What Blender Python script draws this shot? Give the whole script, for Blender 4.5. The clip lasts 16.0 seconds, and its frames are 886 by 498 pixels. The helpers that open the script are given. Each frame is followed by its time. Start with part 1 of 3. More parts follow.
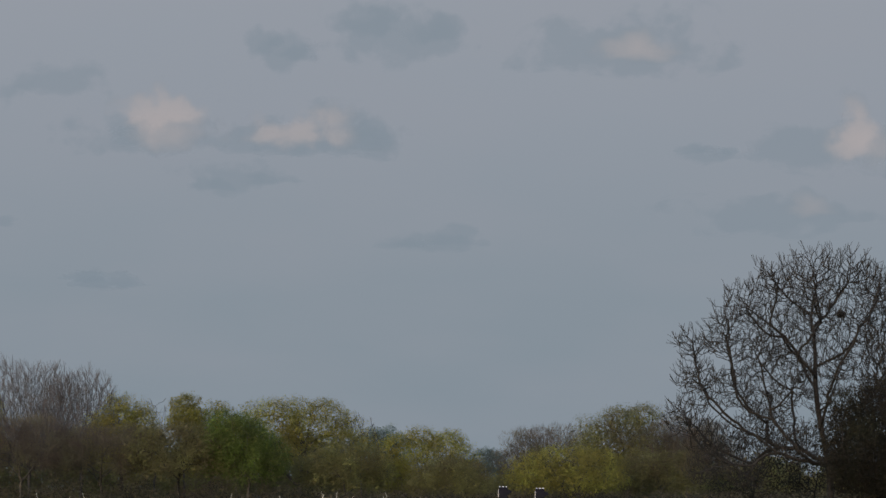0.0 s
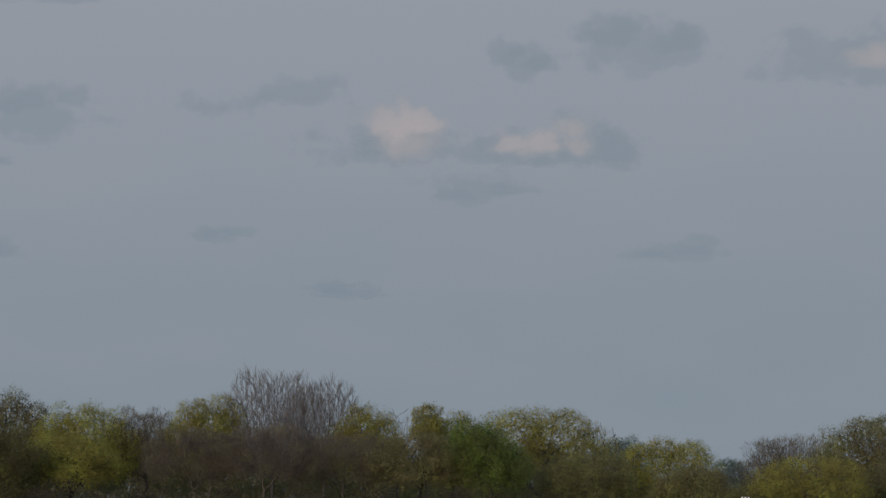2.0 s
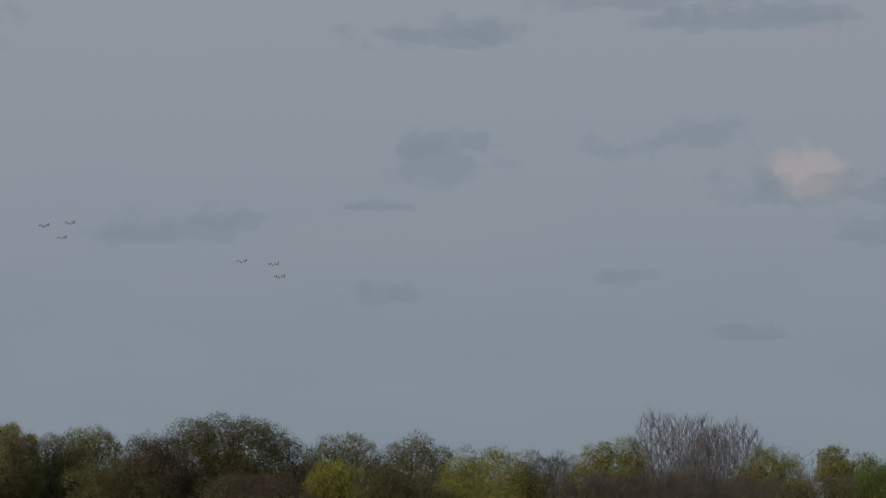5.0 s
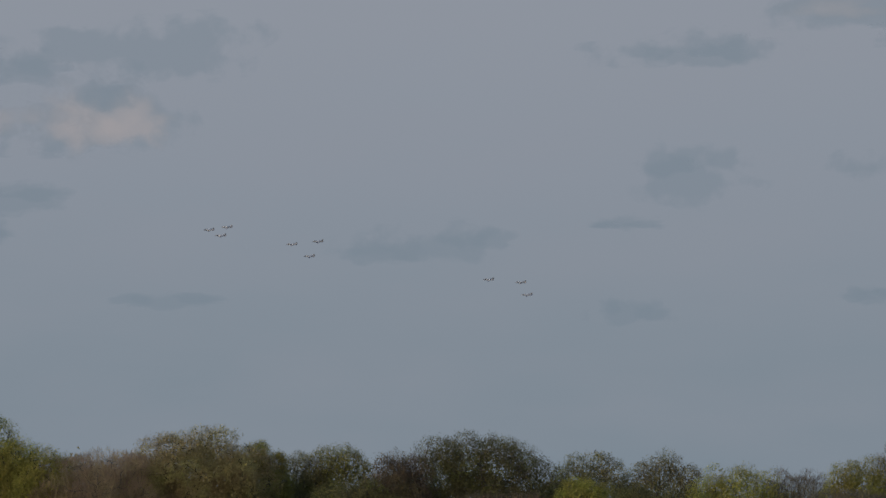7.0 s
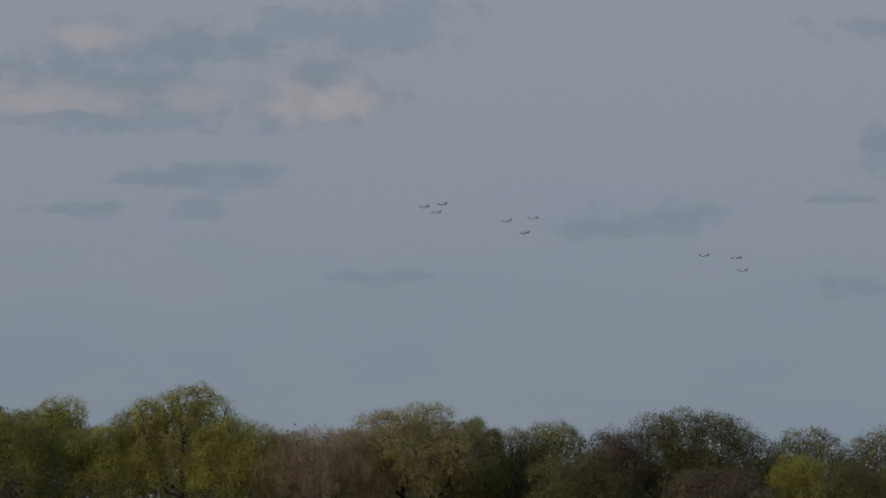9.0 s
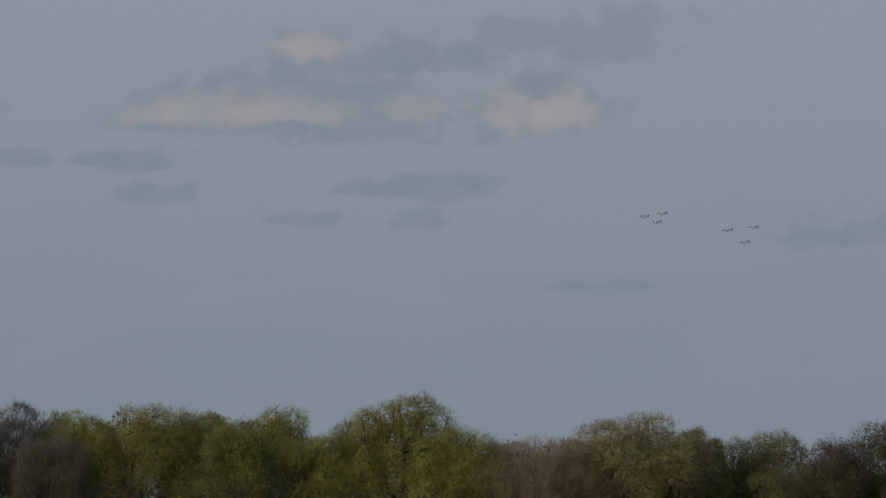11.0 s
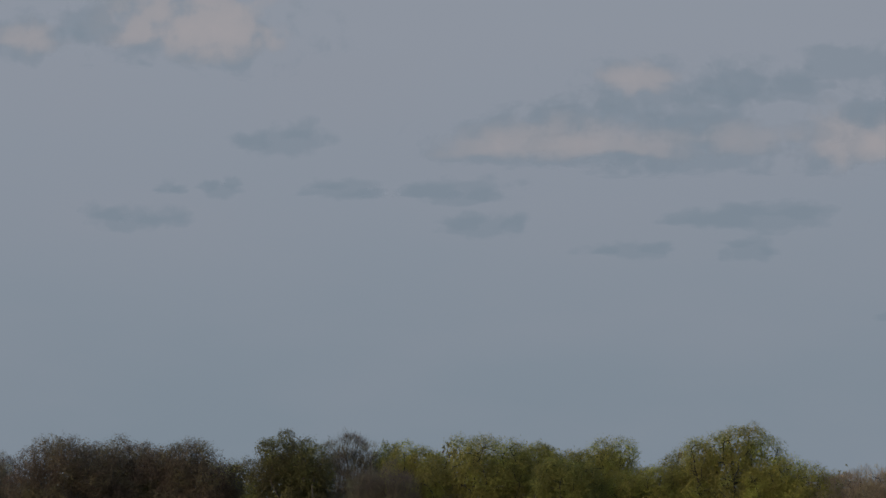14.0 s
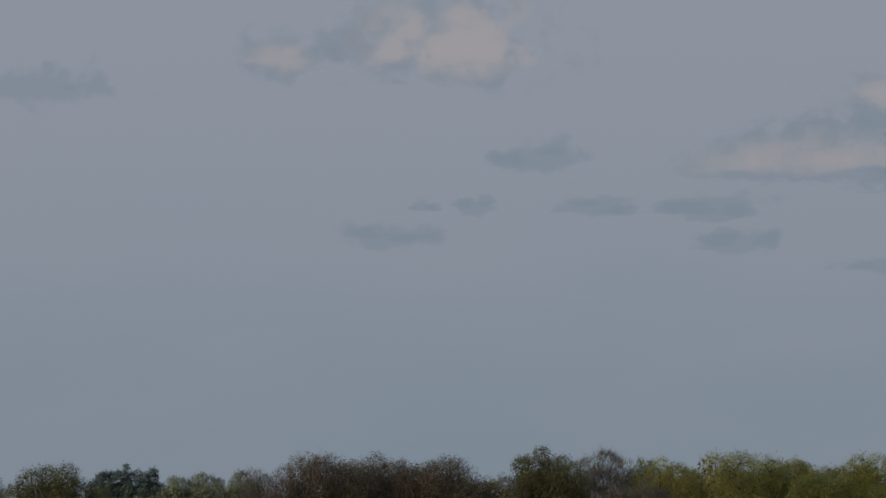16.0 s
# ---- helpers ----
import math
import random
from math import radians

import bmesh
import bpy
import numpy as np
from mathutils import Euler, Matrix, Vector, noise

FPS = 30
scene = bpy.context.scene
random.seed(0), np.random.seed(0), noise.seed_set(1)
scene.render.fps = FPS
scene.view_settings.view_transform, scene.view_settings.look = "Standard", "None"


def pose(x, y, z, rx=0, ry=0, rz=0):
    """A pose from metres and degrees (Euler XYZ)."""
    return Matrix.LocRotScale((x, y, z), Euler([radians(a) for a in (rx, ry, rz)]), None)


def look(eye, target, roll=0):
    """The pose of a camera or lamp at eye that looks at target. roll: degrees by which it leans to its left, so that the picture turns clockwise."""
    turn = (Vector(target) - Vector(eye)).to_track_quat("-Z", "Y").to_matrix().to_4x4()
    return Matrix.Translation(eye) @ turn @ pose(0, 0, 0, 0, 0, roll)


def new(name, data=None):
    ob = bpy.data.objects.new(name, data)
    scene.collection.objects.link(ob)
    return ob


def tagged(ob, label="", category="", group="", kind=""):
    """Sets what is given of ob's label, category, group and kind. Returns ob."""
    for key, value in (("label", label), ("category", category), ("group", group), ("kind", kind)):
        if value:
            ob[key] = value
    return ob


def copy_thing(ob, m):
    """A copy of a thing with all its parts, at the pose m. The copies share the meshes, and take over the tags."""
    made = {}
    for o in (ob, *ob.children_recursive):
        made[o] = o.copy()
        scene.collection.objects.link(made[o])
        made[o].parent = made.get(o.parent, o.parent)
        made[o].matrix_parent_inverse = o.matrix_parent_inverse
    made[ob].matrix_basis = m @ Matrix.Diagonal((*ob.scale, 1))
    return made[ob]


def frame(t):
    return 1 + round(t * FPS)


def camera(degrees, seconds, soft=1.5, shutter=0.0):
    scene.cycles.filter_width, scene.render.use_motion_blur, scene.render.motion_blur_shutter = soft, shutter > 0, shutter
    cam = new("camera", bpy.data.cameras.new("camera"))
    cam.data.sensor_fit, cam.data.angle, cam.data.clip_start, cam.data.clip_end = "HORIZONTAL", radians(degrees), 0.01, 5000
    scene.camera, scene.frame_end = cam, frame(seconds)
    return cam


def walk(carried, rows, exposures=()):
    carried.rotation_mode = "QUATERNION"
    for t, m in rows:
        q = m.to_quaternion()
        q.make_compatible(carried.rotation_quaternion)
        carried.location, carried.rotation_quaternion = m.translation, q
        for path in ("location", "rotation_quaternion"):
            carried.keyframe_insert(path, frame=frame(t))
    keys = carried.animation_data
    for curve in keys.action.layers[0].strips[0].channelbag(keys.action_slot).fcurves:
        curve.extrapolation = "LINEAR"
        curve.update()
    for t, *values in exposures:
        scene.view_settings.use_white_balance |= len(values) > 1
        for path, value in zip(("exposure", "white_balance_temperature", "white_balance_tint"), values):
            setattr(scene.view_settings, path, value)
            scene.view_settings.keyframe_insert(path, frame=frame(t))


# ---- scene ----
# ---- camera: it stands on the spot and pans to its left ----
LENS = 12.0
STEP = math.tan(radians(LENS / 2)) / 784      # one step of bearing, in radians
EYE = Vector((0.0, 0.0, 1.7))
cam = camera(LENS, 16.0, soft=1.5)

# seconds, turn to the left, tilt upwards, lean (degrees)
WALK = (
    (0, 0.0000, 3.2338, -0.030),
    (0.5, 0.5763, 3.2117, -0.090),
    (1, 1.3487, 3.2362, -0.080),
    (1.5, 2.3346, 3.3195, -0.065),
    (2, 3.2912, 3.3721, 0.123),
    (2.5, 4.1189, 3.4542, 0.151),
    (3, 4.9259, 3.5313, 0.060),
    (3.5, 5.9023, 3.6341, 0.035),
    (4, 6.9357, 3.7396, 0.097),
    (4.5, 7.9230, 3.8859, 0.099),
    (4.7, 8.2657, 3.9202, -0.017),
    (6.8, 11.8020, 4.1339, 0.080),
    (7, 12.1375, 4.2070, 0.003),
    (7.5, 12.9899, 4.2928, -0.124),
    (8, 13.7418, 4.2225, -0.107),
    (8.5, 14.4312, 4.0497, -0.062),
    (9, 15.0643, 3.8857, -0.036),
    (9.5, 15.7733, 3.8285, -0.034),
    (10, 16.6441, 3.8500, -0.085),
    (10.2, 16.9855, 3.8864, -0.062),
    (12.3, 19.4808, 4.2424, -0.091),
    (12.5, 19.7416, 4.2847, -0.147),
    (13, 20.5906, 4.3434, -0.225),
    (13.5, 21.6040, 4.4036, -0.023),
    (14, 22.5482, 4.4321, 0.117),
    (14.5, 23.4183, 4.4214, 0.253),
    (15, 24.2396, 4.4467, 0.210),
    (15.5, 25.0605, 4.4730, 0.062),
    (16, 26.0130, 4.6573, 0.062),
)
walk(cam, [(t, pose(*EYE, 90 + tilt, 0, turn) @ pose(0, 0, 0, 0, 0, lean)) for t, turn, tilt, lean in WALK],
     exposures=((0, 1.42, 6650, 10), (2.5, 1.38, 6570, 10), (5, 1.32, 6530, 10), (8, 1.25, 6460, 10), (16, 1.25, 6410, 10)))


def spot(u, v, d):
    """The place d metres away, at bearing u - 784 and height 862 - v, in steps."""
    a, e = (u - 784) * STEP, (862 - v) * STEP
    return Vector((d * math.sin(a), d * math.cos(a), EYE.z + d * math.tan(e)))


# ---- sky and sun ----
SUN_FROM = Vector((-0.42, -0.84, 0.40)).normalized()
world = bpy.data.worlds.new("sky")
scene.world = world
world.use_nodes = True
wn = world.node_tree.nodes
wsky = wn.new("ShaderNodeTexSky")
wsky.sky_type, wsky.sun_disc = "NISHITA", False
wsky.sun_elevation = math.asin(SUN_FROM.z)
wsky.sun_rotation = math.atan2(SUN_FROM.x, SUN_FROM.y)
wsky.air_density, wsky.dust_density = 1.0, 2.0
world.node_tree.links.new(wsky.outputs[0], wn["Background"].inputs[0])
wn["Background"].inputs[1].default_value = 0.15
sun_data = bpy.data.lights.new("sun", "SUN")
sun_data.energy, sun_data.angle, sun_data.color = 0.90, radians(30), (1.0, 0.93, 0.82)
sun = new("sun", sun_data)
sun.matrix_world = look(SUN_FROM * 100, (0, 0, 0))


# ---- materials ----
def material(name):
    m = bpy.data.materials.new(name)
    m.use_nodes = True
    nt = m.node_tree
    return m, nt, nt.nodes["Principled BSDF"], nt.nodes["Material Output"]


def ramp(nt, fac, stops):
    r = nt.nodes.new("ShaderNodeValToRGB")
    while len(r.color_ramp.elements) < len(stops):
        r.color_ramp.elements.new(0.5)
    for e, (p, c) in zip(r.color_ramp.elements, stops):
        e.position, e.color = p, (*c, 1)
    nt.links.new(fac, r.inputs[0])
    return r.outputs[0]


def noise_node(nt, scale, detail=4.0, coord="Object"):
    tc, n = nt.nodes.new("ShaderNodeTexCoord"), nt.nodes.new("ShaderNodeTexNoise")
    n.inputs["Scale"].default_value, n.inputs["Detail"].default_value = scale, detail
    nt.links.new(tc.outputs[coord], n.inputs["Vector"])
    return n.outputs["Fac"]


def mixed(nt, fac, a, b, kind="MIX"):
    m = nt.nodes.new("ShaderNodeMix")
    m.data_type, m.blend_type = "RGBA", kind
    for sock, val in ((m.inputs[0], fac), (m.inputs[6], a), (m.inputs[7], b)):
        if isinstance(val, bpy.types.NodeSocket):
            nt.links.new(val, sock)
        elif isinstance(val, tuple):
            sock.default_value = (*val, 1)
        else:
            sock.default_value = val
    return m.outputs[2]


def leaf_material(name, dark, mid, light, clump=0.35):
    """Leaves: one colour a leaf, drifting over the crown from clump to clump; some light shines through."""
    m, nt, bsdf, out = material(name)
    geo = nt.nodes.new("ShaderNodeNewGeometry")
    each = ramp(nt, geo.outputs["Random Per Island"], [(0.0, tuple((a + 2 * b) / 3 for a, b in zip(dark, mid))), (0.5, mid), (1.0, tuple((a + b) / 2 for a, b in zip(mid, light)))])
    big = ramp(nt, noise_node(nt, clump, 3), [(0.34, tuple(c * k for c, k in zip(mid, (0.88, 0.78, 0.95)))), (0.52, mid), (0.68, tuple(c * k for c, k in zip(light, (0.97, 1.07, 0.9))))])
    col = mixed(nt, 0.82, each, big)
    # no two trees have quite the same tone
    info = nt.nodes.new("ShaderNodeObjectInfo")
    col = mixed(nt, 1.0, col, ramp(nt, info.outputs["Random"], [(0.0, (0.88, 0.86, 0.88)), (0.5, (1.0, 0.97, 1.0)), (1.0, (1.06, 1.08, 1.0))]), "MULTIPLY")
    nt.links.new(col, bsdf.inputs["Base Color"])
    bsdf.inputs["Roughness"].default_value = 0.65
    bsdf.inputs["Specular IOR Level"].default_value = 0.06
    tr = nt.nodes.new("ShaderNodeBsdfTranslucent")
    nt.links.new(col, tr.inputs[0])
    mx = nt.nodes.new("ShaderNodeMixShader")
    mx.inputs[0].default_value = 0.62
    nt.links.new(bsdf.outputs[0], mx.inputs[1])
    nt.links.new(tr.outputs[0], mx.inputs[2])
    nt.links.new(mx.outputs[0], out.inputs[0])
    return m


def bark_material(name, dark, light):
    m, nt, bsdf, out = material(name)
    fine, wide = noise_node(nt, 6.0, 6), noise_node(nt, 0.6, 3)
    col = mixed(nt, wide, ramp(nt, fine, [(0.3, dark), (0.7, light)]), light)
    nt.links.new(col, bsdf.inputs["Base Color"])
    bsdf.inputs["Roughness"].default_value, bsdf.inputs["Specular IOR Level"].default_value = 0.9, 0.1
    bump = nt.nodes.new("ShaderNodeBump")
    bump.inputs["Strength"].default_value = 0.5
    nt.links.new(fine, bump.inputs["Height"])
    nt.links.new(bump.outputs[0], bsdf.inputs["Normal"])
    return m


LEAF = {
    "olive": leaf_material("olive spring leaves", (0.0630, 0.0604, 0.0182), (0.1160, 0.1090, 0.0268), (0.1633, 0.1557, 0.0407)),
    "yellow": leaf_material("yellow green young leaves", (0.0512, 0.0510, 0.0162), (0.0874, 0.0840, 0.0234), (0.1161, 0.1116, 0.0432)),
    "fresh": leaf_material("fresh green leaves", (0.0333, 0.0445, 0.0114), (0.0568, 0.0752, 0.0190), (0.0836, 0.1089, 0.0276)),
    "dark": leaf_material("dark green leaves", (0.0311, 0.0305, 0.0140), (0.0555, 0.0531, 0.0209), (0.0878, 0.0838, 0.0323)),
    # lightened towards grey blue: some distance haze is mixed into this colour
    "blue": leaf_material("blue green leaves with painted haze", (0.0411, 0.0547, 0.0464), (0.0616, 0.0821, 0.0684), (0.0903, 0.1095, 0.0929)),
    "brown": leaf_material("brown opening buds", (0.0434, 0.0373, 0.0265), (0.0695, 0.0595, 0.0421), (0.0972, 0.0844, 0.0586)),
    "tan": leaf_material("tan green opening buds", (0.0456, 0.0427, 0.0196), (0.0776, 0.0713, 0.0320), (0.1114, 0.1031, 0.0471)),
    "rust": leaf_material("pinkish brown opening buds", (0.0990, 0.0741, 0.0449), (0.1485, 0.1124, 0.0675), (0.1980, 0.1521, 0.0922)),
    "bronze": leaf_material("bronze olive opening leaves", (0.0859, 0.0714, 0.0308), (0.1432, 0.1203, 0.0511), (0.1969, 0.1694, 0.0732)),
    "dusk": leaf_material("dark brown leaves", (0.0357, 0.0282, 0.0190), (0.0610, 0.0486, 0.0312), (0.0889, 0.0711, 0.0445)),
    # air haze over the far trees is put into the leaf colour
    "pale": leaf_material("green leaves paled by painted haze", (0.0957, 0.1066, 0.0669), (0.1290, 0.1407, 0.0878), (0.1664, 0.1749, 0.1079)),
    # much darker than the other leaves, for shrubs and scrub
    "darkest": leaf_material("very dark leaves", (0.010, 0.0095, 0.007), (0.018, 0.017, 0.012), (0.028, 0.026, 0.018)),
}
BARK = bark_material("grey brown bark", (0.014, 0.012, 0.010), (0.040, 0.035, 0.030))
BARK_DARK = bark_material("near black bark", (0.005, 0.0045, 0.0045), (0.013, 0.0118, 0.0112))
BARK_PALE = bark_material("grey twig bark", (0.019, 0.0178, 0.0190), (0.041, 0.0380, 0.040))


def grass_material():
    m, nt, bsdf, out = material("meadow grass")
    col = mixed(nt, noise_node(nt, 0.02, 5), (0.060, 0.075, 0.018), (0.130, 0.125, 0.040))
    col = mixed(nt, ramp(nt, noise_node(nt, 3.0, 6), [(0.35, (0, 0, 0)), (0.65, (1, 1, 1))]), col, (0.085, 0.100, 0.026))
    nt.links.new(col, bsdf.inputs["Base Color"])
    bsdf.inputs["Roughness"].default_value, bsdf.inputs["Specular IOR Level"].default_value = 0.95, 0.02
    return m


def backdrop_material():
    """Clear hazy sky, a little darker and bluer towards the horizon, with faint thin streaks."""
    m, nt, bsdf, out = material("hazy sky")
    tc, sep = nt.nodes.new("ShaderNodeTexCoord"), nt.nodes.new("ShaderNodeSeparateXYZ")
    nt.links.new(tc.outputs["Object"], sep.inputs[0])
    mr = nt.nodes.new("ShaderNodeMapRange")
    mr.inputs[1].default_value, mr.inputs[2].default_value = 0.0, 620.0
    nt.links.new(sep.outputs["Z"], mr.inputs[0])
    base = ramp(nt, mr.outputs[0], SKY_STOPS)
    mp, n = nt.nodes.new("ShaderNodeMapping"), nt.nodes.new("ShaderNodeTexNoise")
    mp.inputs["Scale"].default_value = (0.0035, 0.0035, 0.011)
    n.inputs["Scale"].default_value, n.inputs["Detail"].default_value = 1.0, 3.0
    nt.links.new(tc.outputs["Object"], mp.inputs[0])
    nt.links.new(mp.outputs[0], n.inputs["Vector"])
    col = mixed(nt, ramp(nt, n.outputs["Fac"], [(0.35, (0, 0, 0)), (0.75, (0.3, 0.3, 0.3))]), base, SKY_VEIL)
    em = nt.nodes.new("ShaderNodeEmission")
    nt.links.new(col, em.inputs[0])
    nt.links.new(em.outputs[0], out.inputs[0])
    return m


SKY_STOPS = [(0.0, (0.0800, 0.0994, 0.1180)), (0.35, (0.0872, 0.1051, 0.1240)), (0.7, (0.1022, 0.1160, 0.1360)), (1.0, (0.1110, 0.1228, 0.1425))]
SKY_VEIL = (0.1105, 0.1177, 0.1360)


def cloud_material():
    """Thin edges are blue grey and let the sky through; sunlight on the thick middle is painted as a warm white glow.
    """
    m, nt, bsdf, out = material("soft cloud")
    puff, core = nt.nodes.new("ShaderNodeAttribute"), nt.nodes.new("ShaderNodeAttribute")
    puff.attribute_name, core.attribute_name = "puff", "core"
    n1, n2 = noise_node(nt, 0.034, 8), noise_node(nt, 0.011, 4)

    def calc(op, a, b, clamp=False):
        k = nt.nodes.new("ShaderNodeMath")
        k.operation, k.use_clamp = op, clamp
        for sock, val in zip(k.inputs, (a, b)):
            if isinstance(val, bpy.types.NodeSocket):
                nt.links.new(val, sock)
            else:
                sock.default_value = val
        return k.outputs[0]

    rough = calc("ADD", calc("MULTIPLY", calc("SUBTRACT", n1, 0.5), 1.5), calc("MULTIPLY", calc("SUBTRACT", n2, 0.5), 1.2))
    body = calc("ADD", puff.outputs["Fac"], calc("MULTIPLY", rough, 0.95))
    alpha = nt.nodes.new("ShaderNodeMapRange")
    alpha.interpolation_type = "SMOOTHSTEP"
    alpha.inputs[1].default_value, alpha.inputs[2].default_value, alpha.inputs[4].default_value = 0.16, 0.66, 1.0
    nt.links.new(body, alpha.inputs[0])
    # nothing is left of the cloud at its rim
    rim = calc("MULTIPLY", puff.outputs["Fac"], 6.0, True)
    thick = calc("ADD", calc("MULTIPLY", core.outputs["Fac"], 0.26), 0.52, True)
    a = calc("MULTIPLY", calc("MULTIPLY", alpha.outputs[0], rim), thick)
    glow = nt.nodes.new("ShaderNodeMapRange")
    glow.interpolation_type = "SMOOTHSTEP"
    glow.inputs[1].default_value, glow.inputs[2].default_value = 0.03, 1.16
    nt.links.new(calc("ADD", core.outputs["Fac"], calc("MULTIPLY", calc("MULTIPLY", rough, 0.4), core.outputs["Fac"])), glow.inputs[0])
    col = mixed(nt, glow.outputs[0], (0.0784, 0.0975, 0.1173), (0.1590, 0.1452, 0.1470))
    em, tp, mx = nt.nodes.new("ShaderNodeEmission"), nt.nodes.new("ShaderNodeBsdfTransparent"), nt.nodes.new("ShaderNodeMixShader")
    nt.links.new(col, em.inputs[0])
    nt.links.new(a, mx.inputs[0])
    nt.links.new(tp.outputs[0], mx.inputs[1])
    nt.links.new(em.outputs[0], mx.inputs[2])
    nt.links.new(mx.outputs[0], out.inputs[0])
    return m


def paint_material(name, color, rough=0.4, metal=0.0, shine=0.5):
    m, nt, bsdf, out = material(name)
    col = mixed(nt, noise_node(nt, 2.5, 5), tuple(c * 0.8 for c in color), tuple(min(1, c * 1.15) for c in color))
    nt.links.new(col, bsdf.inputs["Base Color"])
    bsdf.inputs["Roughness"].default_value, bsdf.inputs["Metallic"].default_value = rough, metal
    bsdf.inputs["Specular IOR Level"].default_value = shine
    return m


# ---- building helpers ----
def mesh_of(name, verts, faces, mat, smooth=False):
    """A mesh from arrays of vertices and of faces with one number of corners."""
    verts, faces = np.asarray(verts, np.float32), np.asarray(faces, np.int32)
    me = bpy.data.meshes.new(name)
    k = faces.shape[1]
    me.vertices.add(len(verts))
    me.vertices.foreach_set("co", verts.ravel())
    me.loops.add(faces.size)
    me.loops.foreach_set("vertex_index", faces.ravel())
    me.polygons.add(len(faces))
    me.polygons.foreach_set("loop_start", np.arange(0, faces.size, k, dtype=np.int32))
    me.polygons.foreach_set("use_smooth", np.full(len(faces), smooth))
    me.update(calc_edges=True)
    me.materials.append(mat)
    return me


def part_mesh(name, me, parent, label=""):
    ob = new(name, me)
    ob.parent = parent
    return tagged(ob, label) if label else ob


def part(name, bm, mat, parent, label=""):
    me = bpy.data.meshes.new(name)
    bm.to_mesh(me)
    bm.free()
    me.materials.append(mat)
    return part_mesh(name, me, parent, label)


def unit(a):
    return a / np.maximum(np.linalg.norm(a, axis=-1, keepdims=True), 1e-9)


def skeleton_of(rng, goals, step, kill, lift, trunk_top, reach=99.0, wander=0.25, limbs=None):
    """Branches that grow from a straight trunk (or from given limbs: places, parents) towards the goals.
    Returns places, parents, thickness (children counted) and children."""
    if limbs:
        pts, par = list(limbs[0]), list(limbs[1])
    else:
        pts, par = [np.array((0.0, 0.0, 0.0))], [-1]
        while pts[-1][2] < trunk_top:
            pts.append(pts[-1] + np.array((rng.normal(0, 0.10), rng.normal(0, 0.10), 1.0)) * step)
            par.append(len(pts) - 2)
    P = np.array(pts)
    live = goals.copy()
    dist = np.linalg.norm(live[:, None] - P[None], axis=2)
    near, nd = dist.argmin(1), dist.min(1)
    parents, places = list(par), list(P)
    for _ in range(260):
        if not len(live):
            break
        A = np.array(places)
        pull = nd < max(reach, nd.min() + 0.01)
        way = unit(live - A[near])[pull]
        acc = np.zeros((len(A), 3))
        np.add.at(acc, near[pull], way)
        who = np.unique(near[pull])
        grow = unit(unit(acc[who]) + rng.normal(0, wander, (len(who), 3)) + np.array((0, 0, lift)))
        fresh = A[who] + grow * step
        at = len(places)
        places.extend(fresh)
        parents.extend(who.tolist())
        d = np.linalg.norm(live[:, None] - fresh[None], axis=2)
        k, dm = d.argmin(1), d.min(1)
        closer = dm < nd
        near = np.where(closer, at + k, near)
        nd = np.where(closer, dm, nd)
        keep = nd > kill
        live, near, nd = live[keep], near[keep], nd[keep]
    P, par = np.array(places), np.array(parents)
    load = np.zeros(len(P))
    kids = np.bincount(par[1:], minlength=len(P))
    load[kids == 0] = 1
    for i in range(len(P) - 1, 0, -1):
        load[par[i]] += load[i]
    return P, par, load, kids


def tubes(P, par, rad, sides):
    """One tapered tube for each stretch of branch."""
    i = np.arange(1, len(P))
    a, b = P[par[i]], P[i]
    d = unit(b - a)
    ref = np.where(np.abs(d[:, 2:3]) < 0.9, np.array((0.0, 0.0, 1.0)), np.array((1.0, 0.0, 0.0)))
    x = unit(np.cross(d, ref))
    y = np.cross(d, x)
    ang = np.arange(sides) * 2 * np.pi / sides
    ring = x[:, None] * np.cos(ang)[None, :, None] + y[:, None] * np.sin(ang)[None, :, None]
    lo = a[:, None] + ring * np.minimum(rad[par[i]], rad[i] * 1.5)[:, None, None]
    hi = b[:, None] + d[:, None] * (rad[i] * 0.5)[:, None, None] + ring * rad[i][:, None, None]
    V = np.concatenate([lo, hi], 1)
    n = len(i)
    o = (np.arange(n) * 2 * sides)[:, None]
    F = np.stack([np.concatenate([o + k, o + (k + 1) % sides, o + sides + (k + 1) % sides, o + sides + k], 1) for k in range(sides)], 1)
    return V.reshape(-1, 3), F.reshape(-1, 4)


def crown_goals(rng, n, half, low, high, lobes, depth=0.9, peak=0.0, full=0.75, belly=0.42, holes=0, lump=0.20, square=2.7):
    """Places in an uneven domed crown; half: half its width, low and high: its reach upwards, belly: where it is widest,
    peak: the top's shift, lobes: bulges, holes: gaps in the leaves."""
    dirs = unit(rng.normal(0, 1, (int(n * 1.3), 3)))
    bulge = unit(rng.normal(0, 1, (lobes * 2, 3)) + np.array((0, 0, 0.4)))
    near = (dirs @ bulge.T).max(1)
    r = 1.0 - lump * 0.9 + lump * np.exp(-((1 - near) / 0.10))
    gap = unit(rng.normal(0, 1, (max(holes, 1), 3)) + np.array((0, -0.6, 0.1)))
    keep = (dirs @ gap.T).max(1) < (0.965 if holes else 2)
    rr = (rng.uniform(full ** 3, 1.0, len(dirs))) ** (1 / 3)
    g = dirs * (r * rr * (np.abs(dirs) ** square).sum(1) ** (-1 / square))[:, None]
    mid = low + (high - low) * belly
    z = np.where(g[:, 2] > 0, (high - mid), (mid - low)) * g[:, 2] + mid
    up = np.clip(g[:, 2], 0, 1)
    g = np.stack([(g[:, 0] + peak * up) * half, g[:, 1] * half * depth, z], 1)[keep][:n]
    return g[g[:, 2] > max(0.4, low * 0.8)]


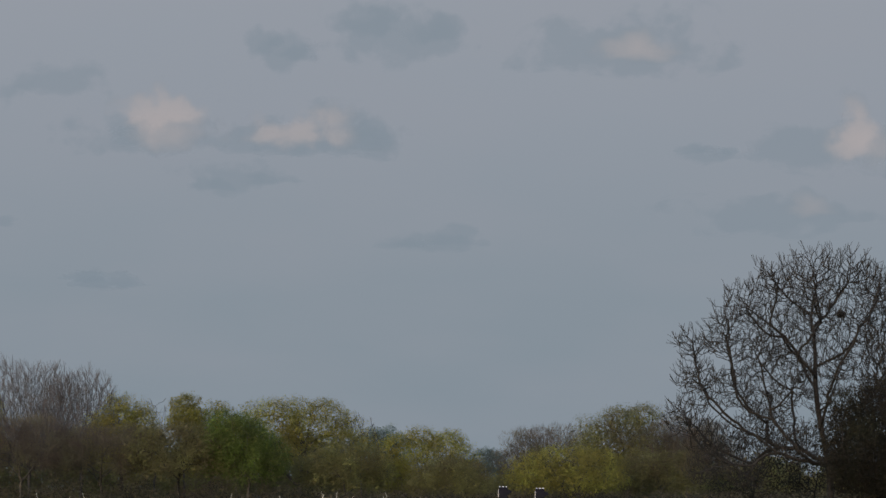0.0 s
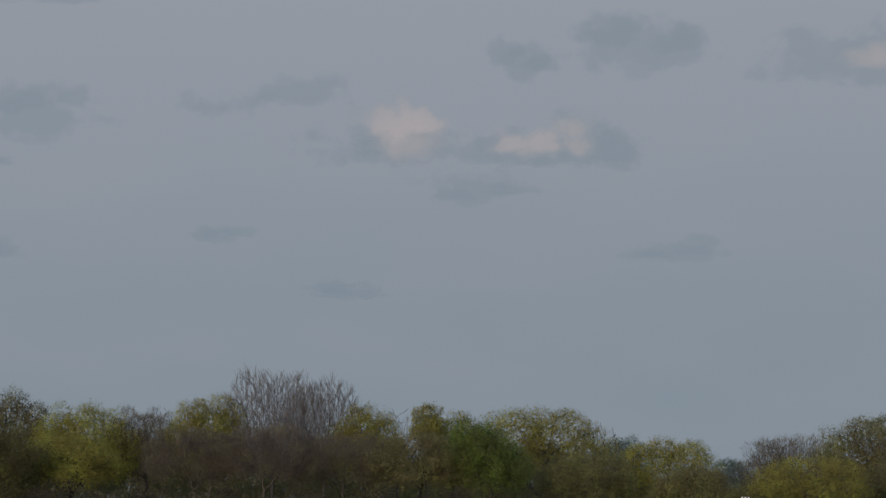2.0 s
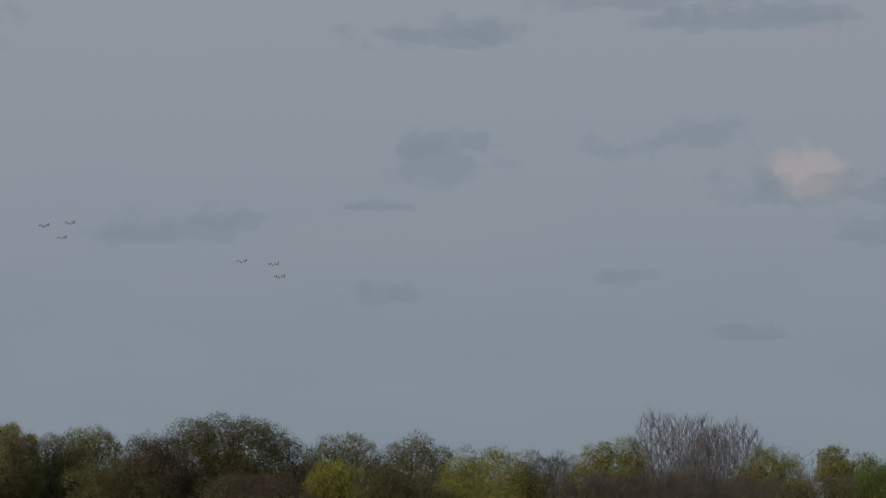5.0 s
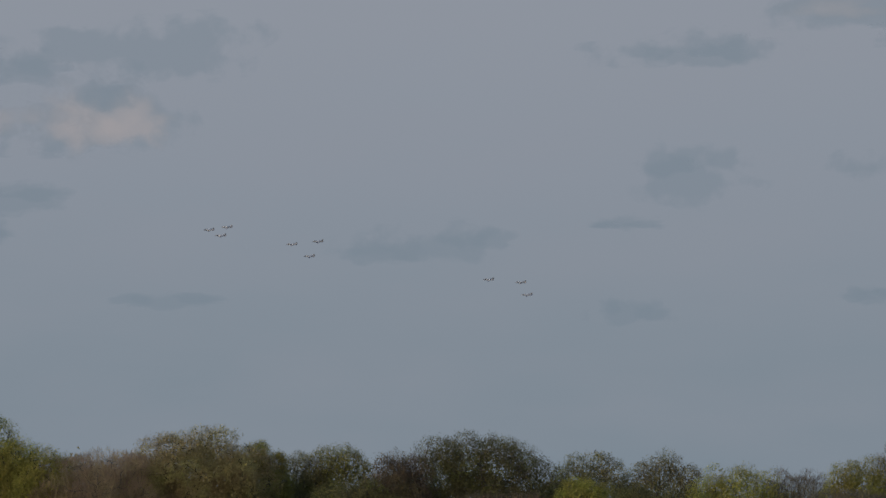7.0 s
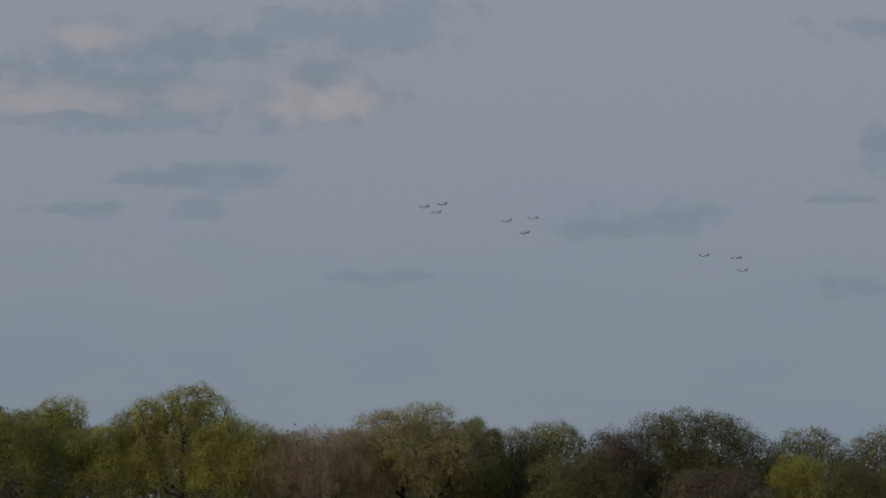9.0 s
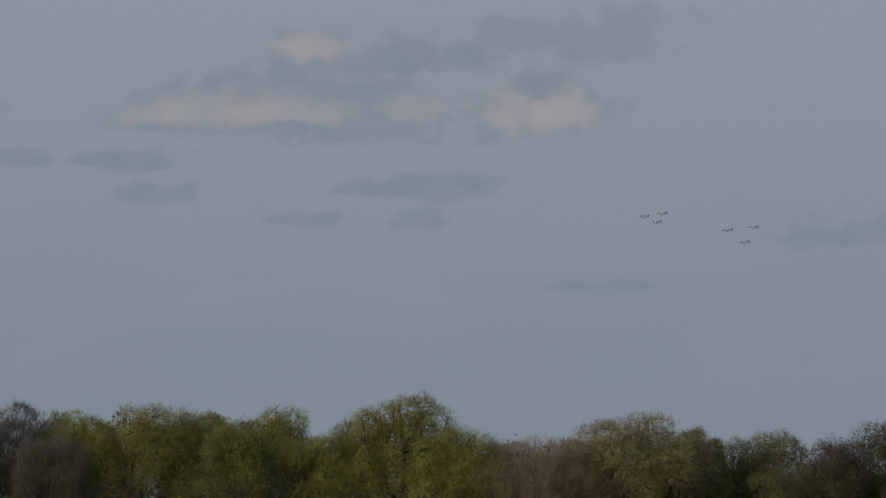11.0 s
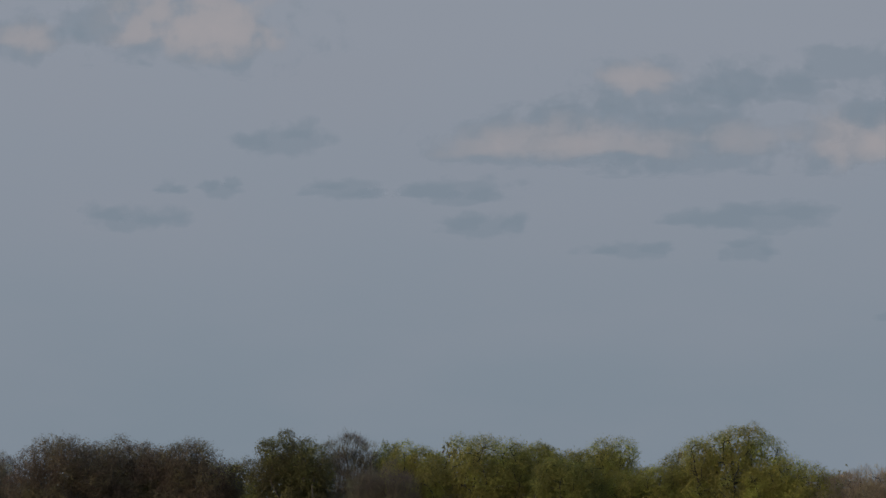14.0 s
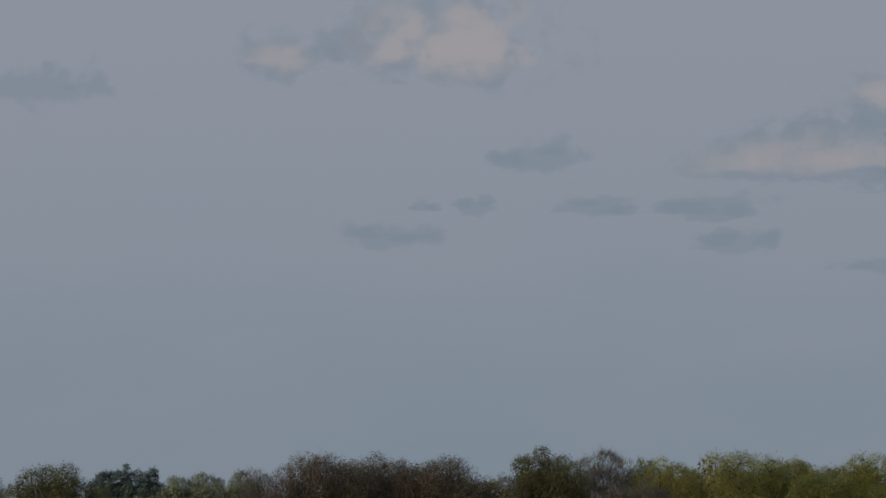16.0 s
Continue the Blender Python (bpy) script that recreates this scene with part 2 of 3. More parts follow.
def tree_thing(u, v, d, name, label, category, group):
    p = spot(u, v, d)
    root = new(name)
    root.location = (p.x, p.y, 0)
    root.rotation_euler[2] = -(u - 784) * STEP
    return tagged(root, label, category, group), p.z


# below these heights (in steps, by bearing) the foot of the row stays hidden, and its leaves are coarser
SEEN = ((-3400, 694), (-2800, 728), (-2400, 748), (-2200, 795), (-500, 812), (200, 865), (1700, 885))


def boughs_of(rng, half, low, high, count, depth=0.85, peak=0.0, square=3.0):
    """Leafy boughs that make up an uneven dome: centres and radii."""
    k = np.arange(count) + 0.5
    z = 1 - k / count * 1.35
    a = k * 2.39996 + rng.uniform(0, 6.28)
    f = np.sqrt(np.maximum(0, 1 - z * z))
    dirs = unit(np.stack([f * np.cos(a), f * np.sin(a), z], 1) + rng.normal(0, 0.16, (count, 3)))
    sup = (np.abs(dirs) ** square).sum(1) ** (-1 / square)
    mid = low + (high - low) * 0.40
    r = half * rng.uniform(0.17, 0.42, count)
    flat = min(1.0, (high - mid) / half)
    g = dirs * (sup * rng.uniform(0.85, 1.04, count) * (1 - 0.95 * r / half))[:, None]
    c = np.stack([(g[:, 0] + peak * np.clip(g[:, 2], 0, 1)) * half, g[:, 1] * half * depth,
                  mid + np.where(g[:, 2] > 0, high - mid, mid - low) * g[:, 2]], 1)
    c[:, 0] *= half / (np.abs(c[:, 0]) + r).max()
    c[:, 2] += high - 0.45 - np.sort(c[:, 2] + r * flat)[-4]
    return c, r, flat


def sprays_on(rng, c, r, flat, n, half, low, high, thin_low):
    """Places of leaf sprays on the outside of the boughs, fewer on the far side and in the shaded foot of the crown."""
    k = rng.choice(len(c), n, p=r ** 2 / (r ** 2).sum())
    way = unit(rng.normal(0, 1, (n, 3)) + np.array((0, -0.25, 0.35)))
    out = r[k] * rng.uniform(0.58, 1.0, n) + np.minimum(rng.exponential(0.06, n), 0.4)
    p = c[k] + way * out[:, None] * np.array((1, 1, flat))
    deep = np.zeros(n, bool)
    for i in range(len(c)):
        q = (p - c[i]) / np.array((1, 1, flat))
        deep |= (np.linalg.norm(q, axis=1) < r[i] * 0.62) & (k != i)
    chance = np.where(p[:, 1] < 0.25 * half, 1.0, 0.22)
    up = np.clip((p[:, 2] - low) / (0.30 * (high - low)), 0, 1)
    chance *= thin_low + (1 - thin_low) * up * up * (3 - 2 * up)
    keep = ~deep & (rng.random(n) < chance) & (p[:, 2] > 0.3)
    return p[keep], way[keep]


def leaves_at(rng, p, way, each, spread, size, twiggy):
    """Small pointed leaves round each spray; twiggy: thin upright budding shoots instead."""
    n = len(p) * each
    c = np.repeat(p, each, 0) + rng.normal(0, 1, (n, 3)) * spread
    w = np.repeat(way, each, 0)
    if twiggy:
        a = unit(rng.normal(0, 0.40, (n, 3)) + w * 0.5 + np.array((0, 0, 0.8)))
        b = unit(np.cross(a, rng.normal(0, 1, (n, 3))))
        long, broad = 2.9, 0.17
    else:
        face = unit(w + rng.normal(0, 0.55, (n, 3)) + np.array((0, 0, 0.35)))
        a = unit(np.cross(face, rng.normal(0, 1, (n, 3))))
        b = np.cross(face, a)
        long, broad = 1.0, 0.6
    s = rng.uniform(0.65, 1.35, (n, 1)) * size
    V = np.stack([c - a * s * 0.8 * long - b * s * broad, c - a * s * 0.8 * long + b * s * broad, c + a * s * 1.2 * long], 1).reshape(-1, 3)
    return V, np.arange(n * 3).reshape(-1, 3)


def joined(*pieces):
    V, F, at = [], [], 0
    for v, f in pieces:
        V.append(v)
        F.append(f + at)
        at += len(v)
    return np.concatenate(V), np.concatenate(F)


def leafy_tree(seed, u, v, wide, leaf, d=477, low=0.14, label="", dense=1.0, size=0.078, lobes=7, peak=0.0, bark=None, gaps=1, twiggy=False, thin_low=None, group="trees along the field edge"):
    """u, v: bearing and height of the top; wide: half the crown's width, in steps."""
    rng = np.random.default_rng(seed)
    root, high = tree_thing(u, v, d, "tree", label, "tree", group)
    half, foot = wide * STEP * d * 1.30, low * high
    if thin_low is None:
        thin_low = 0.07 if low > 0.13 else 0.3
    seen = EYE.z + (862 - np.interp(u, [a for a, _ in SEEN], [b for _, b in SEEN])) * STEP * d - 0.6
    c, r, flat = boughs_of(rng, half, foot, high, 16 + 3 * lobes, peak=peak)
    n = int(dense * 4.6 * half * (high - foot) / (1.2 * size * size) / 8)
    p, way = sprays_on(rng, c, r, flat, n, half, foot, high, thin_low)
    near = p[:, 2] > seen
    few = ~near & (rng.random(len(p)) < 0.17)
    # branches reach into the sprays
    goals = p[rng.permutation(len(p))[:int(150 + 4.0 * half * high)]] * np.array((0.95, 0.95, 0.97))
    P, par, load, kids = skeleton_of(rng, goals, 0.5, 0.75, 0.15, high * 0.14)
    V, F = tubes(P, par, np.maximum(0.014, 0.028 * load ** 0.47 * (high / 14)), 4)
    part_mesh("trunk", mesh_of("trunk", V, F, bark or BARK, True), root)
    # the shaded heart of the crown is filled more coarsely
    m = int(60 * half * (high - foot) * dense * (2.3 if gaps else 3.0) / 8)
    q, qway = sprays_on(rng, c * np.array((0.82, 0.82, 0.89)), r * 0.86, flat, m, half, foot, high, 0.6 * thin_low)
    V, F = joined(leaves_at(rng, p[near], way[near], 8, 0.17, size, twiggy),
                  leaves_at(rng, p[few], way[few], 8, 0.30, size * 1.9, twiggy),
                  leaves_at(rng, q, qway, 8, 0.35, size * 1.9, twiggy))
    part_mesh("crown", mesh_of("crown", V, F, LEAF[leaf]), root)
    return root


def bare_tree(seed, u, v, wide, d, bark, label, goals_n, low, step, thin, grow, name="bare_tree", lobes=9, peak=0.0, sprout=2, sprout_len=0.6, full=0.15, trunk=0.2, belly=0.42, lift=0.22, lump=0.16, square=2.7, reach=99.0, wander=0.25, group="trees along the field edge"):
    """A tree without leaves: limbs forking down to upturned twigs."""
    rng = np.random.default_rng(seed)
    root, high = tree_thing(u, v, d, name, label, "bare tree", group)
    half = wide * STEP * d
    goals = crown_goals(rng, goals_n, half, high * low, high, lobes, peak=peak, full=full, belly=belly, lump=lump, square=square)
    goals[:, 2] *= (high - 0.3) / goals[:, 2].max()
    P, par, load, kids = skeleton_of(rng, goals, step, step * 1.6, lift, high * trunk, reach, wander)
    wood(rng, root, P, par, load, kids, thin, grow, bark, sprout, sprout_len)
    return root


def wood(rng, root, P, par, load, kids, thin, grow, bark, sprout, sprout_len):
    """Trunk with limbs, and the fine twigs, as two parts of a bare tree."""
    rad = np.maximum(thin, thin * load ** grow)
    thick = load > 6
    V, F = tubes(P, par, rad, 5)
    # limbs and twigs are told apart by what they carry
    seg = np.repeat(thick[1:], 5)
    used = F[seg]
    remap, inv = np.unique(used, return_inverse=True)
    part_mesh("trunk", mesh_of("trunk", V[remap], inv.reshape(-1, 4), bark, True), root)
    keep = ~thick[1:]
    idx = np.nonzero(keep)[0]
    V3, F3 = tubes(P, par, rad, 3)
    f3 = F3.reshape(-1, 3, 4)[idx].reshape(-1, 4)
    remap, inv = np.unique(f3, return_inverse=True)
    Vt, Ft = V3[remap], inv.reshape(-1, 4)
    # short last twigs at the ends
    ends = P[kids == 0]
    back = P[par[np.nonzero(kids == 0)[0]]]
    way = unit(ends - back)
    n = len(ends) * sprout
    a = np.repeat(ends, sprout, 0)
    w = unit(np.repeat(way, sprout, 0) + rng.normal(0, 0.36, (n, 3)) + np.array((0, 0, 1.1)))
    b = a + w * rng.uniform(0.5, 1.3, (n, 1)) * sprout_len
    both = np.empty((2 * n, 3)); both[0::2] = a; both[1::2] = b
    links = np.arange(2 * n) - 1
    r2 = np.full(2 * n, thin * 0.8)
    V2, F2 = tubes(both, np.maximum(links, 0), r2, 3)
    f2 = F2.reshape(-1, 3, 4)[0::2].reshape(-1, 4)
    remap, inv = np.unique(f2, return_inverse=True)
    Vt = np.concatenate([Vt, V2[remap]])
    Ft = np.concatenate([Ft, inv.reshape(-1, 4) + len(Vt) - len(remap)])
    part_mesh("crown", mesh_of("crown", Vt, Ft, bark), root, "fine bare twigs")


# ---- ground and sky backdrop ----
def ground_sheet():
    rings = [0, 20, 60, 120, 200, 300, 400, 500, 700, 1200, 2500, 4840]
    V, F = [(0, 0, 0)], []
    m = 96
    for r in rings[1:]:
        for k in range(m):
            a = 2 * math.pi * k / m
            V.append((r * math.cos(a), r * math.sin(a), 0.06 * noise.noise((r * math.cos(a) * 0.03, r * math.sin(a) * 0.03, 0)) if r < 1000 else 0.0))
    F4 = []
    for i in range(len(rings) - 2):
        o, p = 1 + i * m, 1 + (i + 1) * m
        F4 += [(o + k, p + k, p + (k + 1) % m, o + (k + 1) % m) for k in range(m)]
    F4 += [(0, 1 + k, 1 + (k + 1) % m, 1 + (k + 1) % m) for k in range(m)]
    bm = bmesh.new()
    vs = [bm.verts.new(v) for v in V]
    for f in F4:
        bm.faces.new([vs[i] for i in dict.fromkeys(f)])
    me = bpy.data.meshes.new("ground")
    bm.to_mesh(me)
    bm.free()
    me.materials.append(grass_material())
    tagged(new("ground", me), "flat green and straw-coloured meadow grass", "ground", kind="structure")


def sky_backdrop():
    m, rows, R = 60, 10, 4840
    V = []
    for j in range(rows):
        e = radians(-0.3 + 11.3 * j / (rows - 1))
        for k in range(m):
            a = radians(72 + 62 * k / (m - 1))
            V.append((R * math.cos(e) * math.cos(a), R * math.cos(e) * math.sin(a), R * math.sin(e)))
    F = [(j * m + k, j * m + k + 1, (j + 1) * m + k + 1, (j + 1) * m + k) for j in range(rows - 1) for k in range(m - 1)]
    me = mesh_of("backdrop", V, F, backdrop_material(), True)
    tagged(new("backdrop", me), "hazy blue grey sky low over the horizon", "sky", kind="structure")


ground_sheet()
sky_backdrop()

# ---- clouds ----
CLOUD = cloud_material()
FAR = 4650


def cloud_sheet(lump, i):
    m, rows = 40, 9
    u, v, ru, rv, lit = lump
    ru, rv = ru * 1.12, rv * 1.12
    ph = u * 0.37
    V, puff, core = [spot(u, v + 0.16 * rv, FAR - ru * 0.2 - i * 60)], [1.0], [lit]
    for j in range(1, rows + 1):
        r = j / rows
        for k in range(m):
            a = 2 * math.pi * k / m
            w = r * (1 + 0.12 * math.sin(3 * a + ph) + 0.09 * math.sin(5 * a + 2 * ph) + 0.05 * math.sin(9 * a + 3 * ph))
            # the base is flatter than the billowing top
            rise = math.sin(a) if math.sin(a) > 0 else 0.62 * math.sin(a)
            V.append(spot(u + ru * w * math.cos(a), v + rv * (0.16 - 1.06 * w * rise), FAR - ru * 0.2 * math.sqrt(max(0, 1 - r * r)) - i * 60))
            puff.append(1 - r)
            core.append(lit * max(0.0, 1 - r * r * 1.05))
    F = [(0, 1 + k, 1 + (k + 1) % m) for k in range(m)]
    for j in range(rows - 1):
        p, q = 1 + j * m, 1 + (j + 1) * m
        F += [(p + k, q + k, q + (k + 1) % m, p + (k + 1) % m) for k in range(m)]
    me = bpy.data.meshes.new("cloud")
    me.from_pydata([tuple(p) for p in V], [], F)
    for p in me.polygons:
        p.use_smooth = True
    for key, values in (("puff", puff), ("core", core)):
        me.attributes.new(key, "FLOAT", "POINT").data.foreach_set("value", values)
    me.materials.append(CLOUD)
    return me


def cloud(label, lumps):
    """Soft bulging sheets of vapour; lumps: bearing, height, half width and half height in steps, painted sunlit core
    (0 to 1).
    """
    ob = new("cloud")
    if len(lumps) == 1:
        # a plain cloud is a body with two wisps trailing from it
        rng = random.Random(int(lumps[0][0]))
        u, v, ru, rv, lit = lumps[0]
        for s in (-1, 1):
            lumps.append((u + s * ru * rng.uniform(0.35, 0.55), v + rv * rng.uniform(-0.45, 0.25), ru * rng.uniform(0.4, 0.6), rv * rng.uniform(0.45, 0.7), 0))
    for i, lump in enumerate(lumps):
        name = "sunlit_middle" if lump[4] else "grey_wisp" if i else "grey_base"
        kid = part_mesh(name, cloud_sheet(lump, i), ob, "warm white sunlit cloud" if lump[4] else "")
        kid.visible_shadow = False
    return tagged(ob, label, "cloud", "clouds in the hazy sky")


GREY, LIT = "thin blue grey cloud with torn soft edges", "small cumulus cloud with a sunlit warm white middle"
cloud(LIT, [(240, 232, 190, 62, 0), (288, 204, 104, 86, 1.0), (305, 240, 85, 45, 0.5)])
cloud(LIT, [(440, 247, 260, 36, 0), (570, 235, 185, 62, 0), (522, 226, 150, 64, 0.9), (655, 240, 80, 42, 0)])
cloud(GREY, [(700, 62, 150, 75, 0)])
cloud(GREY, [(495, 92, 75, 55, 0)])
cloud("wide grey cloud with a faint warm middle", [(1115, 80, 220, 80, 0), (1130, 82, 105, 45, 0.7)])
cloud(GREY, [(-35, 168, 95, 52, 0), (115, 140, 105, 50, 0)])
cloud("bright white cumulus cloud over a grey base", [(1440, 262, 150, 60, 0), (1518, 238, 76, 76, 1.0), (1600, 260, 110, 75, 0.5)])
cloud(GREY, [(1262, 272, 80, 26, 0)])
cloud("faint grey cloud with a paler middle", [(1360, 382, 220, 48, 0), (1432, 366, 60, 35, 0.5)])
cloud(GREY, [(760, 425, 105, 32, 0)])
cloud(GREY, [(410, 315, 125, 42, 0)])
cloud(GREY, [(190, 500, 75, 20, 0)])
cloud(GREY, [(-354, 185, 125, 68, 0)])
cloud(GREY, [(-330, -36, 205, 46, 0)])
cloud(GREY, [(196, -60, 250, 40, 0)])
cloud("wide pale cloud with a warm middle", [(-60, -102, 230, 56, 0), (-90, -112, 130, 38, 0.55)])
cloud(GREY, [(-835, 306, 160, 52, 0)])
cloud(GREY, [(-470, 423, 80, 36, 0)])
cloud(GREY, [(-34, 398, 62, 26, 0)])
cloud(GREY, [(-480, 269, 80, 20, 0)])
cloud(GREY, [(180, 490, 80, 24, 0)])
cloud("big grey cloud bank above a sunlit warm white patch", [(-1310, -42, 230, 78, 0), (-1400, 76, 190, 104, 0), (-1440, 84, 100, 84, 0.85), (-1350, 94, 104, 70, 0.9), (-1395, 45, 70, 32, 0)])
cloud("long cloud bank with warm white middle and grey base", [(-1780, 2, 200, 88, 0), (-1690, 104, 280, 72, 0), (-1960, 96, 290, 76, 0), (-1820, 60, 260, 80, 0), (-1800, -22, 105, 60, 0.85), (-2010, 90, 185, 62, 0.8), (-1860, 90, 200, 58, 0.8), (-1630, 86, 190, 52, 0.65)])
cloud(GREY, [(-1590, -8, 120, 65, 0)])
cloud(GREY, [(-1583, 226, 195, 38, 0)])
cloud(GREY, [(-1820, 286, 100, 24, 0)])
cloud(GREY, [(-1603, 287, 60, 30, 0)])
cloud(GREY, [(-1288, 405, 120, 22, 0)])
cloud(GREY, [(-2445, 95, 92, 44, 0)])
cloud(GREY, [(-2330, 180, 95, 26, 0)])
cloud(GREY, [(-2125, 180, 130, 34, 0)])
cloud(GREY, [(-2075, 245, 90, 36, 0)])
cloud(GREY, [(-2545, 178, 42, 28, 0)])
cloud(GREY, [(-2640, 178, 38, 20, 0)])
cloud(GREY, [(-2698, 228, 110, 40, 0)])
cloud("large white cumulus cloud with grey rim", [(-2588, -118, 268, 124, 0.0), (-2586, -122, 245, 114, 1.0)])
cloud("round grey cloud with a pale middle", [(-2885, -90, 115, 72, 0), (-2890, -90, 84, 56, 0.85), (-2790, -110, 90, 55, 0)])
cloud(GREY, [(-3315, -38, 105, 72, 0), (-3230, -35, 60, 38, 0)])

# ---- the big bare trees and what grows at their foot ----
ASH = "old bare ash tree with dark forking limbs and upturned twigs"


def old_ash():
    """Limbs sweep out from a leaning trunk into separate rounded masses of upturned twigs."""
    d, rng = 290, np.random.default_rng(11)
    root, top = tree_thing(1467, 434, d, "ash_tree", ASH, "bare tree", "big bare trees by the field")

    def at(u, v, y=0.0):
        return np.array(((u - 1467) * STEP * d, y, EYE.z + (862 - v) * STEP * d))

    # bearing, height and radius of each mass of twigs
    masses = ((1440, 490, 50), (1378, 507, 48), (1322, 545, 44), (1500, 494, 50), (1552, 518, 48),
              (1285, 604, 42), (1224, 612, 32), (1238, 680, 42), (1214, 742, 36), (1302, 690, 44),
              (1380, 590, 52), (1450, 575, 54), (1515, 585, 50), (1340, 770, 50), (1262, 790, 42),
              (1400, 690, 40), (1236, 838, 26), (1322, 842, 34), (1575, 640, 50), (1410, 790, 40), (1345, 640, 44), (1415, 640, 40),
              (1485, 645, 44), (1535, 700, 42), (1465, 715, 40), (1362, 722, 42), (1505, 770, 42), (1284, 566, 24), (1440, 530, 44))
    trunk = [at(1467, 874), at(1466, 840), at(1460, 805), at(1452, 765), at(1445, 725), at(1441, 680), at(1441, 630), at(1438, 580)]
    trunk[0][2] = 0.0
    pts, par, way, goals = [], [], [], []
    for a, b in zip(trunk, trunk[1:]):
        for f in np.linspace(0, 1, 6)[:-1]:
            pts.append(a + (b - a) * f)
            par.append(len(pts) - 2)
            way.append(0.3 * len(pts))
    places = [(at(u, v, rng.uniform(0.3, 4.2) * side), r * STEP * d) for side in (-1, 1) for u, v, r in masses]
    places.sort(key=lambda e: np.linalg.norm(e[0] - trunk[3]))
    for end, r in places:
        # a limb leaves the wood that stands already where the way up is short and steep enough
        A = np.array(pts)
        reach = np.linalg.norm(A - end, axis=1)
        cost = reach + 0.62 * np.array(way) + 9.0 * (A[:, 2] < 3.2) + 2.6 * np.maximum(0, A[:, 2] - end[2] + 0.62 * reach)
        k = int(cost.argmin())
        start = pts[k]
        bend = start + (end - start) * np.array((0.62, 0.55, 0.30)) + rng.normal(0, 0.3, 3)
        n = max(5, int(reach[k] / 0.28))
        last, drift = k, np.zeros(3)
        for f in np.linspace(0, 1, n)[1:]:
            drift = drift * 0.85 + rng.normal(0, 0.04, 3)
            pts.append(start * (1 - f) ** 2 + bend * 2 * f * (1 - f) + end * f * f + drift)
            par.append(last)
            way.append(way[last] + 0.28)
            last = len(pts) - 1
        m = int((36 + 44 * r * r) * (1.6 if end[2] < 7 else 1.0))
        ball = unit(rng.normal(0, 1, (m, 3))) * rng.uniform(0.0, 1.0, (m, 1)) ** 0.45
        goals.append(end + ball * r * np.array((1.15, 1.3, 1.0)))
    goals = np.concatenate(goals)
    goals = goals[goals[:, 2] > 0.6]
    P, par, load, kids = skeleton_of(rng, goals, 0.26, 0.36, 0.28, 0, 2.4, 0.11, (pts, par))
    wood(rng, root, P, par, load, kids, 0.019, 0.335, BARK_DARK, 3, 0.7)


old_ash()
bare_tree(12, 1640, 430, 140, 296, BARK_DARK, "tall bare ash tree with dark crowded twigs", 2300, 0.10, 0.26, 0.020, 0.42, name="ash_tree", lobes=8, sprout=5, sprout_len=0.75, full=0.5, trunk=0.33, lift=0.22, reach=3.0, wander=0.36, group="big bare trees by the field")


def nest():
    """A bird's nest: a ball of crossed sticks in a fork."""
    rng = np.random.default_rng(5)
    p = spot(1487, 558, 290)
    n = 240
    c = rng.normal(0, 1, (n, 3))
    c = unit(c) * rng.uniform(0.05, 0.30, (n, 1)) * np.array((1, 1, 0.8))
    w = unit(rng.normal(0, 1, (n, 3)))
    both = np.empty((2 * n, 3)); both[0::2] = c - w * 0.2; both[1::2] = c + w * 0.2
    V, F = tubes(both, np.maximum(np.arange(2 * n) - 1, 0), np.full(2 * n, 0.014), 3)
    F = F.reshape(-1, 3, 4)[0::2].reshape(-1, 4)
    ob = new("bird_nest", mesh_of("bird_nest", V, F, BARK_DARK))
    ob.location = p
    tagged(ob, "ball-shaped nest of dark sticks in a bare ash", "nest")


nest()


def shrub(seed, u, v, wide, leaf, d, label, dense=1.0, size=0.16, name="shrub"):
    """Many thin stems fanning out from the ground, with small leaves or buds."""
    rng = np.random.default_rng(seed)
    root, high = tree_thing(u, v, d, name, label, "shrub", "shrubs at the field edge")
    half = wide * STEP * d
    n = int((60 + 14 * half * high) * dense)
    goals = crown_goals(rng, n, half, 0.2, high, 7, full=0.2)
    goals[:, 2] *= (high - 0.2) / goals[:, 2].max()
    P, par, load, kids = skeleton_of(rng, goals, 0.35, 0.6, 0.1, 0.4)
    V, F = tubes(P, par, 0.016 * load ** 0.36, 3)
    part_mesh("framework", mesh_of("framework", V, F, BARK_DARK), root)
    V, F = leaves_at(rng, goals, unit(rng.normal(0, 1, goals.shape)), 26, 0.34, size, False)
    part_mesh("crown", mesh_of("crown", V, F, LEAF[leaf]), root)
    return root


shrub(31, 1560, 672, 118, "darkest", 284, "tall dark shrub under bare trees", 2.6, 0.085)
shrub(32, 1330, 765, 105, "darkest", 298, "dark tangled thorn shrub beneath the ash tree", 0.5, 0.075)
shrub(33, 1440, 740, 85, "darkest", 300, "dark tangled thorn shrub beneath the ash tree", 0.5, 0.075)

